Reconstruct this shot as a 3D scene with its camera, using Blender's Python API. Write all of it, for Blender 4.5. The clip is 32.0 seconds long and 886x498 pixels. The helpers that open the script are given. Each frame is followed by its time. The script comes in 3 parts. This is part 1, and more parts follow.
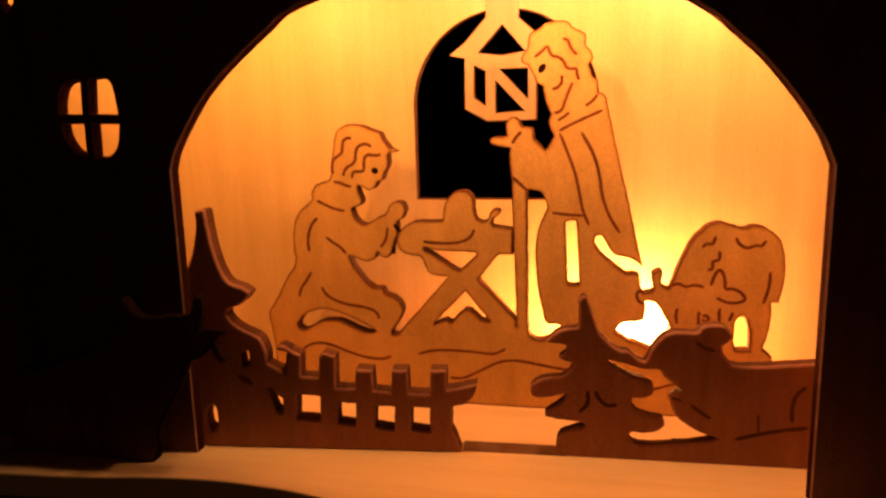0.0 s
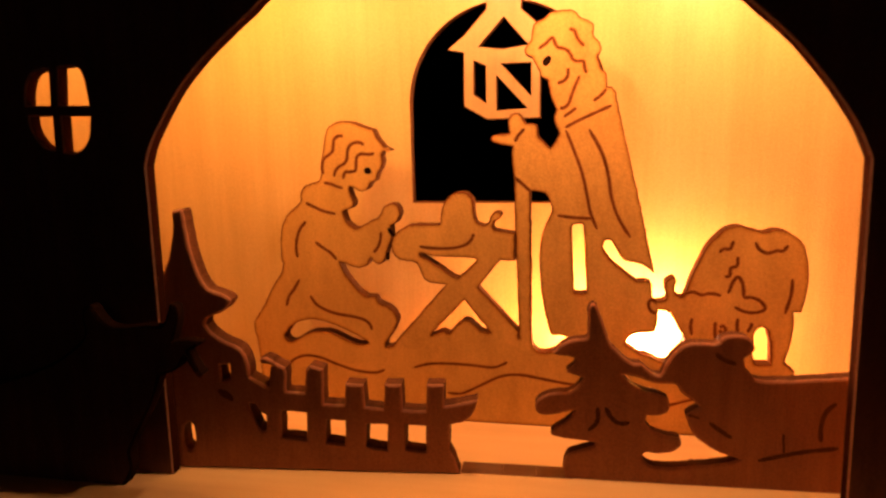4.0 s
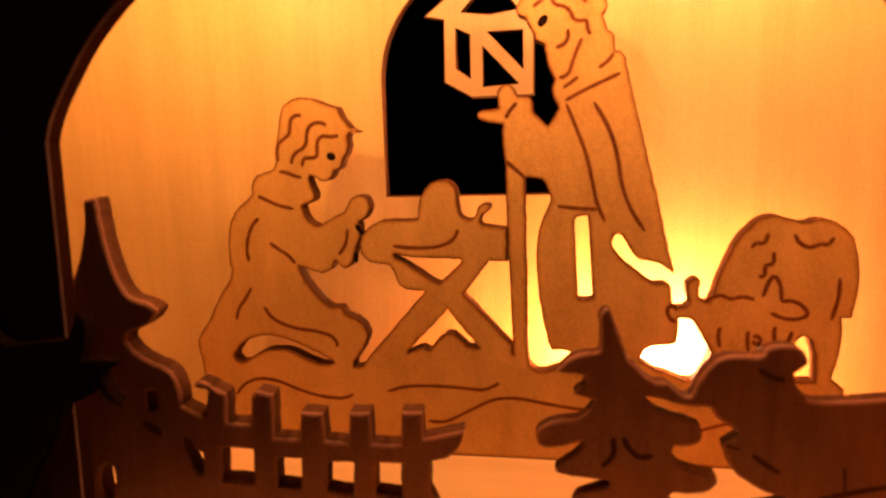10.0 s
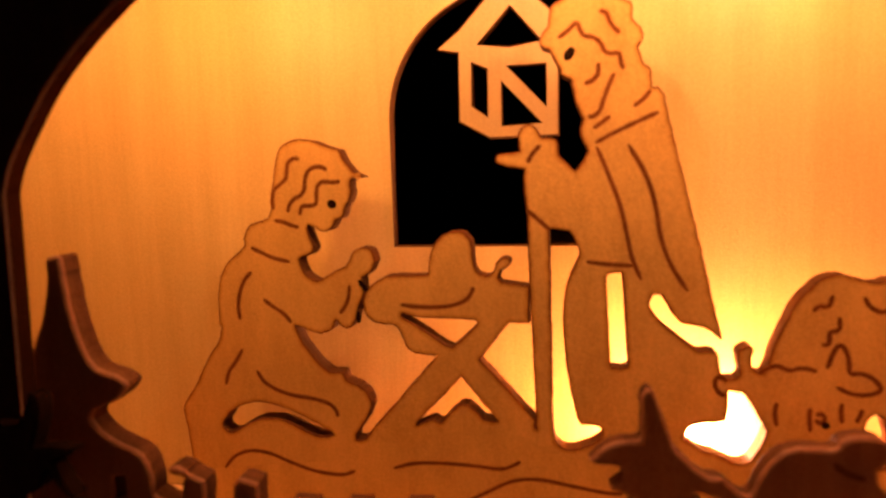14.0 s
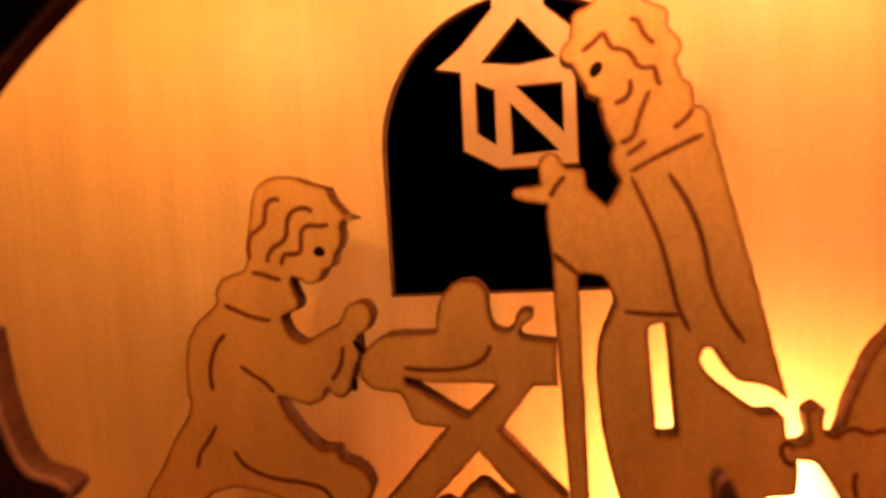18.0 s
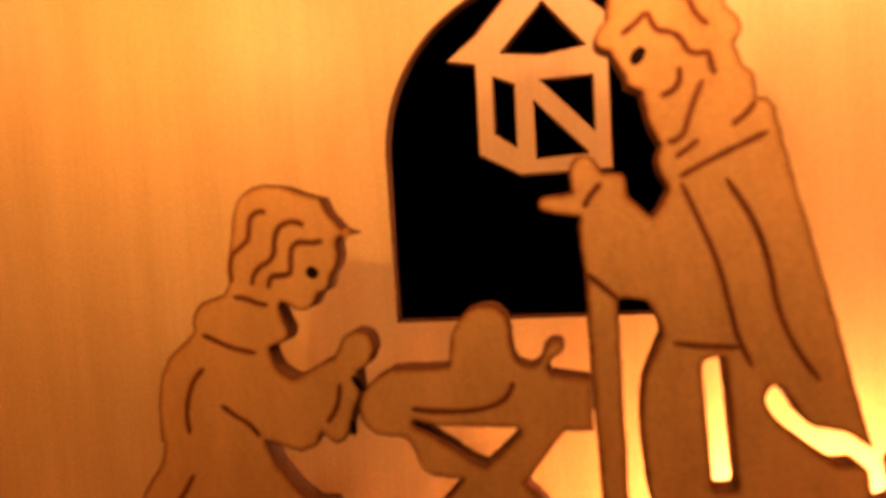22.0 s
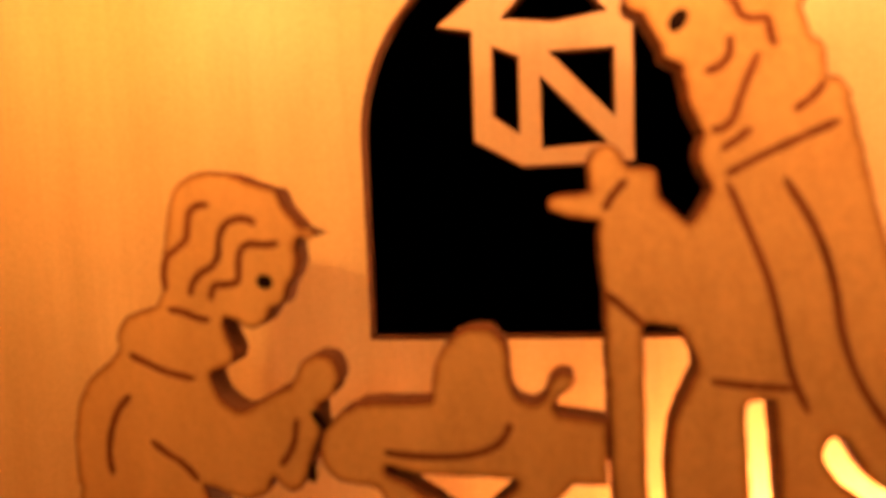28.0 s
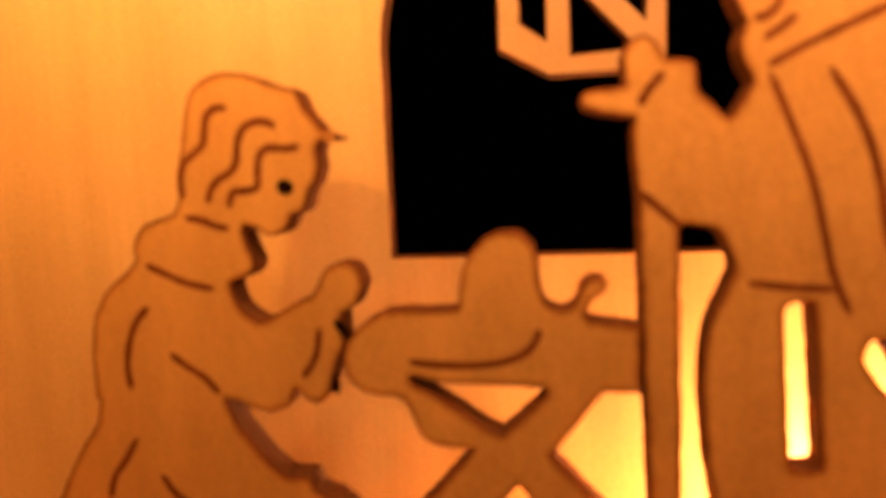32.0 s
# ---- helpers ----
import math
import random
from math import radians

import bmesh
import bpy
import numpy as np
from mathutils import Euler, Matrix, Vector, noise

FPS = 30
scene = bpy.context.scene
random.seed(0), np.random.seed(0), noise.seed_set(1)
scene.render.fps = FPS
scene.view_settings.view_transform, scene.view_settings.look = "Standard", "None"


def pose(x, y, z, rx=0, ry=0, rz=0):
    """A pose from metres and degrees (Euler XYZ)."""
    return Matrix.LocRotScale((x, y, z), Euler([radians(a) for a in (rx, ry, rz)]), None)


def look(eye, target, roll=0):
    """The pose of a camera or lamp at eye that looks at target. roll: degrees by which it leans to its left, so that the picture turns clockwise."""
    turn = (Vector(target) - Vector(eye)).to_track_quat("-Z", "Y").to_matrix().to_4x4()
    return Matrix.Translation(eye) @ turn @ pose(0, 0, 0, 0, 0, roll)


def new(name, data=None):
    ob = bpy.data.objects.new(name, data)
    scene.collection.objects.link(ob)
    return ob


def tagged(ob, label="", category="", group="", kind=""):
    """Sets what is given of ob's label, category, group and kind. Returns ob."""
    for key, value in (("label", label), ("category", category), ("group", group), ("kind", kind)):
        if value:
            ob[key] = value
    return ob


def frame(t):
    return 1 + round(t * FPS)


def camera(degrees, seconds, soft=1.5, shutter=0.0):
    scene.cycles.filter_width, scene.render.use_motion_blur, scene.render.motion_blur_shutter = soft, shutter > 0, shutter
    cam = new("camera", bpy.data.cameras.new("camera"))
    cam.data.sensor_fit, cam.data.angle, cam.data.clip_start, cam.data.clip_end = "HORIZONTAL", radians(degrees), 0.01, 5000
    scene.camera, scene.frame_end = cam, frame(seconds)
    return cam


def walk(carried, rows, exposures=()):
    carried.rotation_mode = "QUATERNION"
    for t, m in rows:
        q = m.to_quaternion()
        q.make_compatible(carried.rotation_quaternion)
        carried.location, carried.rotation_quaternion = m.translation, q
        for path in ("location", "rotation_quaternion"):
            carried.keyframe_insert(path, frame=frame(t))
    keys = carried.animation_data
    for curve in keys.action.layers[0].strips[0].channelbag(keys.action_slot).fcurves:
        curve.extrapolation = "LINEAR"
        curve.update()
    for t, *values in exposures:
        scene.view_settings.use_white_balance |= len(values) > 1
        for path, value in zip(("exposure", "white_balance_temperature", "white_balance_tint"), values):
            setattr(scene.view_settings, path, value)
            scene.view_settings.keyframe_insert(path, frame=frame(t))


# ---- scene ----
# ---- camera ----
cam = camera(66.2, 32.0, soft=2.4)
cam.data.dof.use_dof, cam.data.dof.focus_distance, cam.data.dof.aperture_fstop = True, 0.222, 12.5
# seconds, eye and aim in centimetres, lean in degrees
PATH = [
    (0, 4.908, -0.303, 11.040, 4.506, 1.613, 10.629, -1.6),
    (0.5, 4.916, -0.091, 10.979, 4.515, 1.824, 10.564, -1.5),
    (1, 4.813, 0.087, 10.916, 4.418, 2.006, 10.514, -1.6),
    (1.5, 4.699, 0.212, 10.904, 4.313, 2.135, 10.513, -1.6),
    (2, 4.644, 0.435, 10.733, 4.263, 2.362, 10.356, -1.4),
    (2.5, 4.685, 0.599, 10.739, 4.295, 2.524, 10.366, -1.6),
    (3, 4.638, 0.816, 10.532, 4.253, 2.744, 10.164, -1.4),
    (3.5, 4.605, 0.991, 10.450, 4.213, 2.917, 10.081, -1.4),
    (5.5, 4.342, 1.995, 10.008, 3.951, 3.927, 9.670, -1.3),
    (6, 4.308, 2.359, 10.042, 3.920, 4.292, 9.703, -1.3),
    (6.5, 4.255, 2.619, 9.837, 3.869, 4.554, 9.509, -1.4),
    (7, 4.215, 2.924, 9.740, 3.834, 4.862, 9.421, -1.2),
    (7.5, 4.210, 3.202, 9.649, 3.823, 5.138, 9.330, -1.2),
    (8, 4.157, 3.483, 9.653, 3.780, 5.422, 9.345, -1.5),
    (8.5, 4.090, 3.752, 9.438, 3.728, 5.695, 9.134, -1.5),
    (9, 3.980, 4.061, 9.336, 3.626, 6.008, 9.047, -1.6),
    (9.5, 3.964, 4.314, 9.235, 3.610, 6.260, 8.939, -1.7),
    (10, 3.999, 4.637, 9.014, 3.652, 6.584, 8.716, -1.7),
    (10.5, 3.964, 4.846, 9.003, 3.613, 6.792, 8.708, -1.8),
    (11, 3.951, 5.125, 8.924, 3.598, 7.071, 8.630, -1.7),
    (11.5, 3.884, 5.433, 8.994, 3.539, 7.384, 8.720, -1.7),
    (12, 3.769, 5.691, 9.114, 3.414, 7.641, 8.849, -1.6),
    (12.5, 3.719, 6.008, 9.146, 3.360, 7.960, 8.894, -1.6),
    (13, 3.693, 6.368, 9.197, 3.320, 8.318, 8.953, -1.6),
    (13.5, 3.714, 6.657, 9.368, 3.332, 8.606, 9.140, -1.6),
    (14, 3.704, 6.866, 9.454, 3.309, 8.815, 9.241, -1.7),
    (14.5, 3.611, 7.072, 9.552, 3.217, 9.022, 9.344, -1.8),
    (16.5, 3.033, 8.267, 9.264, 2.655, 10.222, 9.082, -2.7),
    (17, 2.815, 8.653, 9.416, 2.462, 10.615, 9.254, -2.9),
    (17.5, 2.770, 8.924, 9.548, 2.412, 10.885, 9.385, -3.3),
    (18, 2.540, 9.279, 9.731, 2.215, 11.248, 9.595, -3.3),
    (18.5, 2.543, 9.429, 9.709, 2.190, 11.392, 9.561, -3.2),
    (19, 2.304, 9.907, 9.781, 1.983, 11.878, 9.670, -3.1),
    (19.5, 2.250, 10.166, 9.925, 1.930, 12.136, 9.802, -3.5),
    (20, 2.228, 10.434, 9.837, 1.890, 12.401, 9.703, -3.7),
    (20.5, 2.224, 10.747, 9.781, 1.882, 12.715, 9.669, -3.5),
    (21, 2.189, 10.974, 9.749, 1.842, 12.940, 9.628, -3.6),
    (21.5, 2.127, 11.186, 9.749, 1.789, 13.154, 9.651, -3.3),
    (22, 2.083, 11.374, 9.795, 1.739, 13.342, 9.686, -3.6),
    (22.5, 2.061, 11.654, 9.781, 1.706, 13.619, 9.680, -3.5),
    (23, 2.072, 11.854, 9.799, 1.714, 13.821, 9.719, -2.9),
    (23.5, 2.077, 12.064, 9.918, 1.707, 14.028, 9.839, -2.7),
    (24, 1.970, 12.326, 10.173, 1.598, 14.290, 10.107, -3.0),
    (24.5, 1.921, 12.657, 10.140, 1.537, 14.619, 10.082, -2.9),
    (26.5, 1.818, 13.574, 10.018, 1.487, 15.546, 9.967, -2.3),
    (27, 1.782, 13.614, 10.066, 1.475, 15.588, 9.985, -2.2),
    (27.5, 1.784, 13.654, 10.136, 1.481, 15.628, 10.027, -2.3),
    (28, 1.720, 13.728, 9.946, 1.414, 15.699, 9.801, -2.3),
    (28.5, 1.631, 13.784, 9.858, 1.323, 15.754, 9.696, -2.6),
    (29, 1.612, 13.811, 9.710, 1.329, 15.782, 9.521, -2.5),
    (29.5, 1.562, 13.841, 9.503, 1.269, 15.809, 9.305, -2.4),
    (30, 1.563, 13.858, 9.384, 1.250, 15.822, 9.173, -2.5),
    (30.5, 1.472, 13.890, 9.295, 1.162, 15.854, 9.076, -2.4),
    (31, 1.413, 13.881, 9.215, 1.096, 15.843, 8.993, -2.6),
    (31.5, 1.383, 13.868, 9.085, 1.067, 15.831, 8.869, -2.4),
    (32, 1.304, 13.906, 8.913, 0.988, 15.869, 8.696, -2.4),
]
walk(cam, [(t, look((ex / 100, ey / 100, ez / 100), (ax / 100, ay / 100, az / 100), lean)) for t, ex, ey, ez, ax, ay, az, lean in PATH],
     [(0.0, 0.15, 6700, 10), (10.0, 0.07, 6500, 10), (14.0, -0.16, 6550, 10), (18.0, -0.36, 6450, 9), (23.0, -0.42, 6000, 3), (27.0, -0.16, 6300, 6), (32.0, 0.05, 6300, 3)])

# ---- world and light ----
world = bpy.data.worlds.new("dark_room")
scene.world = world
world.use_nodes = True
world.node_tree.nodes["Background"].inputs[0].default_value = (0.75, 0.8, 1.0, 1)
world.node_tree.nodes["Background"].inputs[1].default_value = 0.002

MM = 0.001


def lamp(name, place, watts, radius, colour=(1.0, 0.470, 0.172)):
    data = bpy.data.lights.new(name, "POINT")
    data.energy, data.shadow_soft_size, data.color = watts, radius * MM, colour
    ob = new(name, data)
    ob.location = Vector(place) * MM
    return tagged(ob, "small warm light behind the wooden front", "light")


# The third lamp is added to brighten the floor and lower figures.
LEDS = (((-152, 214, 166), 0.09, (1.0, 0.48, 0.18)), ((-61, 190.5, 154), 0.235, (1.0, 0.460, 0.14)), ((20, 198, 169), 0.185, (1.0, 0.52, 0.28)),
        ((88, 202, 164), 0.285, (1.0, 0.50, 0.23)))
for place, watts, colour in LEDS:
    lamp("arch_light", place, watts, 3, colour)
lamp("low_light", (65, 247.3, 23), 0.59, 3, (1.0, 0.595, 0.40))
# Added fill for the front faces; no such source is known.
fill_data = bpy.data.lights.new("fill_light", "AREA")
fill_data.shape, fill_data.size, fill_data.size_y, fill_data.energy, fill_data.color = "RECTANGLE", 0.48, 0.48, 0.06, (1.0, 0.48, 0.28)
fill_ob = tagged(new("fill_light", fill_data), "faint warm fill light added behind the camera", "light")
fill_ob.matrix_world = Matrix.Translation((0.0, -0.69, 0.25)) @ Matrix.Rotation(radians(90), 4, "X")


# ---- materials ----
def material(name):
    m = bpy.data.materials.new(name)
    m.use_nodes = True
    n = m.node_tree.nodes
    return m, n, m.node_tree.links, n["Principled BSDF"]


def wood(name, dark, light, rough=0.55, grain=(900, 900, 60), relief=0.2, gloss=0.35, fine=1.0):
    """Plywood veneer: long grain streaks, fine fibres, a few blotches, slight relief."""
    m, n, l, bsdf = material(name)
    place = n.new("ShaderNodeTexCoord")
    info = n.new("ShaderNodeObjectInfo")
    shift = n.new("ShaderNodeVectorMath")
    shift.operation = "ADD"
    l.new(place.outputs["Object"], shift.inputs[0])
    l.new(info.outputs["Random"], shift.inputs[1])

    def streaks(scale, detail, stretch):
        mapping = n.new("ShaderNodeMapping")
        mapping.inputs["Scale"].default_value = stretch
        tex = n.new("ShaderNodeTexNoise")
        tex.inputs["Scale"].default_value, tex.inputs["Detail"].default_value = scale, detail
        l.new(shift.outputs[0], mapping.inputs[0])
        l.new(mapping.outputs[0], tex.inputs[0])
        return tex.outputs["Fac"]

    g = Vector(grain)
    wide, thin, blotch = streaks(0.28, 2, g), streaks(2.2, 4, g), streaks(60, 3, (1, 1, 1))
    mix = n.new("ShaderNodeMath")
    mix.operation = "MULTIPLY_ADD"
    l.new(thin, mix.inputs[0])
    mix.inputs[1].default_value = 0.45 * fine
    l.new(wide, mix.inputs[2])
    more = n.new("ShaderNodeMath")
    more.operation = "MULTIPLY_ADD"
    l.new(blotch, more.inputs[0])
    more.inputs[1].default_value = 0.35
    l.new(mix.outputs[0], more.inputs[2])
    speck = streaks(1700, 2, (1, 1, 1))
    last = n.new("ShaderNodeMath")
    last.operation = "MULTIPLY_ADD"
    l.new(speck, last.inputs[0])
    last.inputs[1].default_value = 1.0 * fine
    l.new(more.outputs[0], last.inputs[2])
    more = last
    ramp = n.new("ShaderNodeValToRGB")
    e = ramp.color_ramp.elements
    level = n.new("ShaderNodeMath")
    level.operation = "SUBTRACT"
    l.new(more.outputs[0], level.inputs[0])
    level.inputs[1].default_value = 0.175 + 0.725 * fine
    low_c, high_c = Vector(dark), Vector(light) + 0.6 * (Vector(light) - Vector(dark))
    e[0].position, e[0].color = 0.0, (*low_c, 1)
    e[1].position, e[1].color = 0.90, (*high_c, 1)
    l.new(level.outputs[0], ramp.inputs[0])
    l.new(ramp.outputs[0], bsdf.inputs["Base Color"])
    bump = n.new("ShaderNodeBump")
    bump.inputs["Strength"].default_value, bump.inputs["Distance"].default_value = relief, 0.0003
    l.new(more.outputs[0], bump.inputs["Height"])
    l.new(bump.outputs[0], bsdf.inputs["Normal"])
    bsdf.inputs["Roughness"].default_value = rough
    bsdf.inputs["Specular IOR Level"].default_value = gloss
    return m


VENEER = wood("birch_veneer", (0.53, 0.285, 0.072), (0.71, 0.402, 0.116), fine=1.0, gloss=0.14, grain=(420, 420, 150))
PALE = wood("plain_box_veneer", (0.38, 0.23, 0.095), (0.47, 0.30, 0.13), fine=0.5)
BACK_VENEER = wood("back_panel_veneer", (0.57, 0.380, 0.128), (0.685, 0.478, 0.182), rough=0.44, gloss=0.5, relief=0.3, grain=(420, 420, 22))
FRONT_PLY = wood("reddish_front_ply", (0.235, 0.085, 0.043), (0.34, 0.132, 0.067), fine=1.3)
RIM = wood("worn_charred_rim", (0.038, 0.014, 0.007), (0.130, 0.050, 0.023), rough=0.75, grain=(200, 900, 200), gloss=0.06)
SOOT = wood("sooted_front_edge", (0.013, 0.0036, 0.0015), (0.040, 0.0110, 0.0042), rough=0.8, grain=(900, 60, 60), gloss=0.0)
CHAR = wood("laser_charred_edge", (0.042, 0.014, 0.0045), (0.135, 0.052, 0.017), rough=0.75, grain=(60, 900, 60), gloss=0.05)
SCORCH = wood("scorched_veneer", (0.20, 0.070, 0.016), (0.36, 0.145, 0.04), fine=0.9, gloss=0.1)
SINGE = wood("smoke_stained_veneer", (0.46, 0.222, 0.050), (0.62, 0.33, 0.080), fine=1.0, gloss=0.12, grain=(420, 420, 150))
# Back panel veneer darkened: the lantern's dimmer light is put into its colour.
DIM_LANTERN_VENEER = wood("dimmed_lantern_veneer", (0.51, 0.325, 0.125), (0.60, 0.400, 0.172), rough=0.45, grain=(420, 420, 22))
PIERCED = wood("burnt_through_black", (0.008, 0.003, 0.002), (0.02, 0.008, 0.004), rough=0.85, gloss=0.02)
BURN = wood("laser_engraving", (0.10, 0.026, 0.006), (0.18, 0.050, 0.012), rough=0.85, gloss=0.04)
FLOOR_WOOD = wood("floor_board", (0.78, 0.48, 0.20), (0.88, 0.58, 0.27), rough=0.5, grain=(40, 600, 600), fine=0.6)
STRIP_DARK = wood("dark_floor_strip", (0.14, 0.062, 0.026), (0.24, 0.115, 0.05), rough=0.6, grain=(40, 600, 600))
# Near-black on front faces; the front board's rear takes a paler veneer.
DARK_WOOD = wood("dark_front_wood", (0.058, 0.020, 0.011), (0.120, 0.044, 0.026), rough=0.6)
# Paler front corner: the light it catches is put into its colour.
CAUGHT_LIGHT = wood("front_corner_caught_light", (0.27, 0.125, 0.085), (0.48, 0.24, 0.165), rough=0.7, gloss=0.1)
# Deep shadow on the table is put into this near-black colour.
TABLE = wood("shadowed_table_top", (0.003, 0.002, 0.0015), (0.008, 0.005, 0.004), rough=0.4, grain=(10, 120, 120))
ROOM, n, l, b = material("dark_room_wall")
b.inputs["Base Color"].default_value = (0.02, 0.02, 0.022, 1)
b.inputs["Roughness"].default_value = 0.9


# ---- shapes ----
from mathutils import geometry, noise


def smooth(*pts, step=5):
    """An open curve that glides through the points, in millimetres."""
    if len(pts) < 3:
        return list(pts)
    p = [Vector(q) for q in pts]
    p = [2 * p[0] - p[1], *p, 2 * p[-1] - p[-2]]
    out = []
    for a, b, c, d in zip(p, p[1:], p[2:], p[3:]):
        for i in range(step):
            t = i / step
            out.append(0.5 * (2 * b + (c - a) * t + (2 * a - 5 * b + 4 * c - d) * t * t + (3 * b - a - 3 * c + d) * t ** 3))
    return [tuple(q) for q in out] + [tuple(p[-2])]


def sharp(*pts):
    """Straight runs from corner to corner."""
    return list(pts)


def ring(*runs):
    """One closed outline out of runs, without doubled points."""
    out = []
    for q in (q for run in runs for q in run):
        if not out or (Vector(q) - Vector(out[-1])).length > 0.08:
            out.append(q)
    while (Vector(out[0]) - Vector(out[-1])).length < 0.08:
        out.pop()
    return out


def round_end(cx, cy, r, a0, a1, steps=12):
    return [(cx + r * math.cos(radians(a0 + (a1 - a0) * i / steps)), cy + r * math.sin(radians(a0 + (a1 - a0) * i / steps))) for i in range(steps + 1)]


def ragged(outline, amount):
    """The outline with the small waver of a burnt edge."""
    if not amount:
        return outline
    out = []
    for u, v in zip(outline, outline[1:] + outline[:1]):
        u, v = Vector(u), Vector(v)
        steps = max(1, round((v - u).length / 1.1))
        for k in range(steps):
            q = u.lerp(v, k / steps)
            w = noise.noise_vector((q.x * 0.55, 7.3, q.y * 0.55)) + 0.6 * noise.noise_vector((q.x * 1.4, 2.1, q.y * 1.4))
            out.append((q.x + amount * w.x, q.y + amount * w.z) if q.y > 0.6 else (q.x, q.y))
    return out


def sheet(pieces, thick, mats, parent, front=0.0, bevel=0.38, deep=0.5, steps=1, back=0, waver=0.0, soft_rim=False, arris=None):
    """One sawn sheet standing in the xz plane, its front at y = front, split into named pieces that join without a
    seam.
    pieces: name, outlines in millimetres (the first is the outer one), burnt lines, their width, burnt dots, label.
    mats: face, edge, burn; back: which of them its rear shows; arris: what its front corner shows."""
    pieces = [(p[0], [ragged(r, waver) for r in p[1]], *p[2:]) for p in pieces]
    rings = [ring_ for piece in pieces for ring_ in piece[1]]
    flat = [Vector(q) for r in rings for q in r]
    ends, count = [], 0
    for r in rings:
        ends += [(count + k, count + (k + 1) % len(r)) for k in range(len(r))]
        count += len(r)
    spots, _, cells, *_ = geometry.delaunay_2d_cdt(flat, ends, [], 0, 1e-5)

    def within(q, r):
        odd = False
        for u, v in zip(r, r[1:] + r[:1]):
            if (u[1] > q.y) != (v[1] > q.y) and q.x < u[0] + (q.y - u[1]) / (v[1] - u[1]) * (v[0] - u[0]):
                odd = not odd
        return odd

    owner = {}
    for c in cells:
        q = (spots[c[0]] + spots[c[1]] + spots[c[2]]) / 3
        for n_piece, piece in enumerate(pieces):
            if sum(within(q, r) for r in piece[1]) == 1:
                p, r, s = (spots[k] for k in c)
                turned = (r - p).cross(s - p) < 0
                owner[tuple(c[::-1] if turned else c)] = n_piece
                break
    sides = {}
    for c, n_piece in owner.items():
        for u, v in zip(c, c[1:] + c[:1]):
            sides[u, v] = n_piece
    rim = {e: n_piece for e, n_piece in sides.items() if e[::-1] not in sides}
    lean = {}
    for u, v in rim:
        w = (spots[v] - spots[u]).normalized()
        for k in (u, v):
            lean.setdefault(k, Vector((0, 0)))
            lean[k] += Vector((-w.y, w.x))

    def moved(k, far):
        return spots[k] + lean[k].normalized() * far if k in lean and lean[k].length > 0.3 else spots[k]

    arc = [(bevel * (1 - math.sin(math.pi / 2 * k / steps)), bevel * deep * (1 - math.cos(math.pi / 2 * k / steps))) for k in range(steps + 1)]
    rows = arc + [(far, thick - y) for far, y in arc[::-1]]
    made = []
    for n_piece, (name, _, lines, wide, dots, label) in enumerate(pieces):
        bm = bmesh.new()
        cache = {}

        def vert(k, far, y):
            if (k, y) not in cache:
                q = moved(k, far)
                cache[k, y] = bm.verts.new(Vector((q.x, front + y, q.y)) * MM)
            return cache[k, y]

        for c, o in owner.items():
            if o == n_piece:
                bm.faces.new([vert(k, bevel, 0.0) for k in c]).material_index = 0
                bm.faces.new([vert(k, bevel, thick) for k in c[::-1]]).material_index = back
        for (u, v), o in rim.items():
            if o == n_piece:
                for n_row, ((f0, y0), (f1, y1)) in enumerate(zip(rows, rows[1:])):
                    f = bm.faces.new((vert(v, f0, y0), vert(u, f0, y0), vert(u, f1, y1), vert(v, f1, y1)))
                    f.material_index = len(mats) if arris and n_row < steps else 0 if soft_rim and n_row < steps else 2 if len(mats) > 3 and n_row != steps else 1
        if len(mats) > 3:
            for k, ((u, v), o) in enumerate(rim.items()):
                if o == n_piece:
                    y, wide_ = front - 0.012 - 0.0012 * (k % 5), bevel + 0.2 + 0.18 * noise.noise((spots[u].x * 0.3, 4.0, spots[u].y * 0.3))
                    for far, lift, index in ((1.8 * wide_ + 0.15, 0.008, 4), (wide_, 0.0, 3)):
                        loop = [moved(v, bevel - 0.02), moved(u, bevel - 0.02), moved(u, far), moved(v, far)]
                        bm.faces.new([bm.verts.new(Vector((q.x, y + lift, q.y)) * MM) for q in loop[::-1]]).material_index = index
        rnd = random.Random(len(owner) + n_piece)
        for line in lines:
            p = [Vector(q) for q in smooth(*line, step=4)]
            for halo, index, lift in ((1.7, 3, 0.022), (0.78 if len(mats) > 3 else 1.0, 2, 0.04)):
                if index >= len(mats):
                    continue
                strip = []
                for k, q in enumerate(p):
                    way = (p[min(k + 1, len(p) - 1)] - p[max(k - 1, 0)]).normalized()
                    w = wide * halo * (0.5 if k in (0, len(p) - 1) else 1.0) * rnd.uniform(0.88, 1.1) / 2
                    off = Vector((-way.y, way.x)) * w
                    strip.append([bm.verts.new(Vector((r.x, front - lift, r.y)) * MM) for r in (q + off, q - off)])
                for (p0, p1), (p2, p3) in zip(strip, strip[1:]):
                    bm.faces.new((p0, p2, p3, p1)).material_index = index
        for cx, cz, rx, rz, turn in dots:
            vs = []
            for k in range(20):
                q = Matrix.Rotation(radians(turn), 2) @ Vector((rx * math.cos(math.pi * k / 10), rz * math.sin(math.pi * k / 10)))
                vs.append(bm.verts.new(Vector((cx + q.x, front - 0.06, cz + q.y)) * MM))
            bm.faces.new(vs).material_index = 5 if len(mats) > 5 else 2
        me = bpy.data.meshes.new(name)
        bm.to_mesh(me)
        bm.free()
        for m in (*mats, arris) if arris else mats:
            me.materials.append(m)
        ob = new(name, me)
        ob.parent = parent
        if label:
            ob["label"] = label
        made.append(ob)
    return made


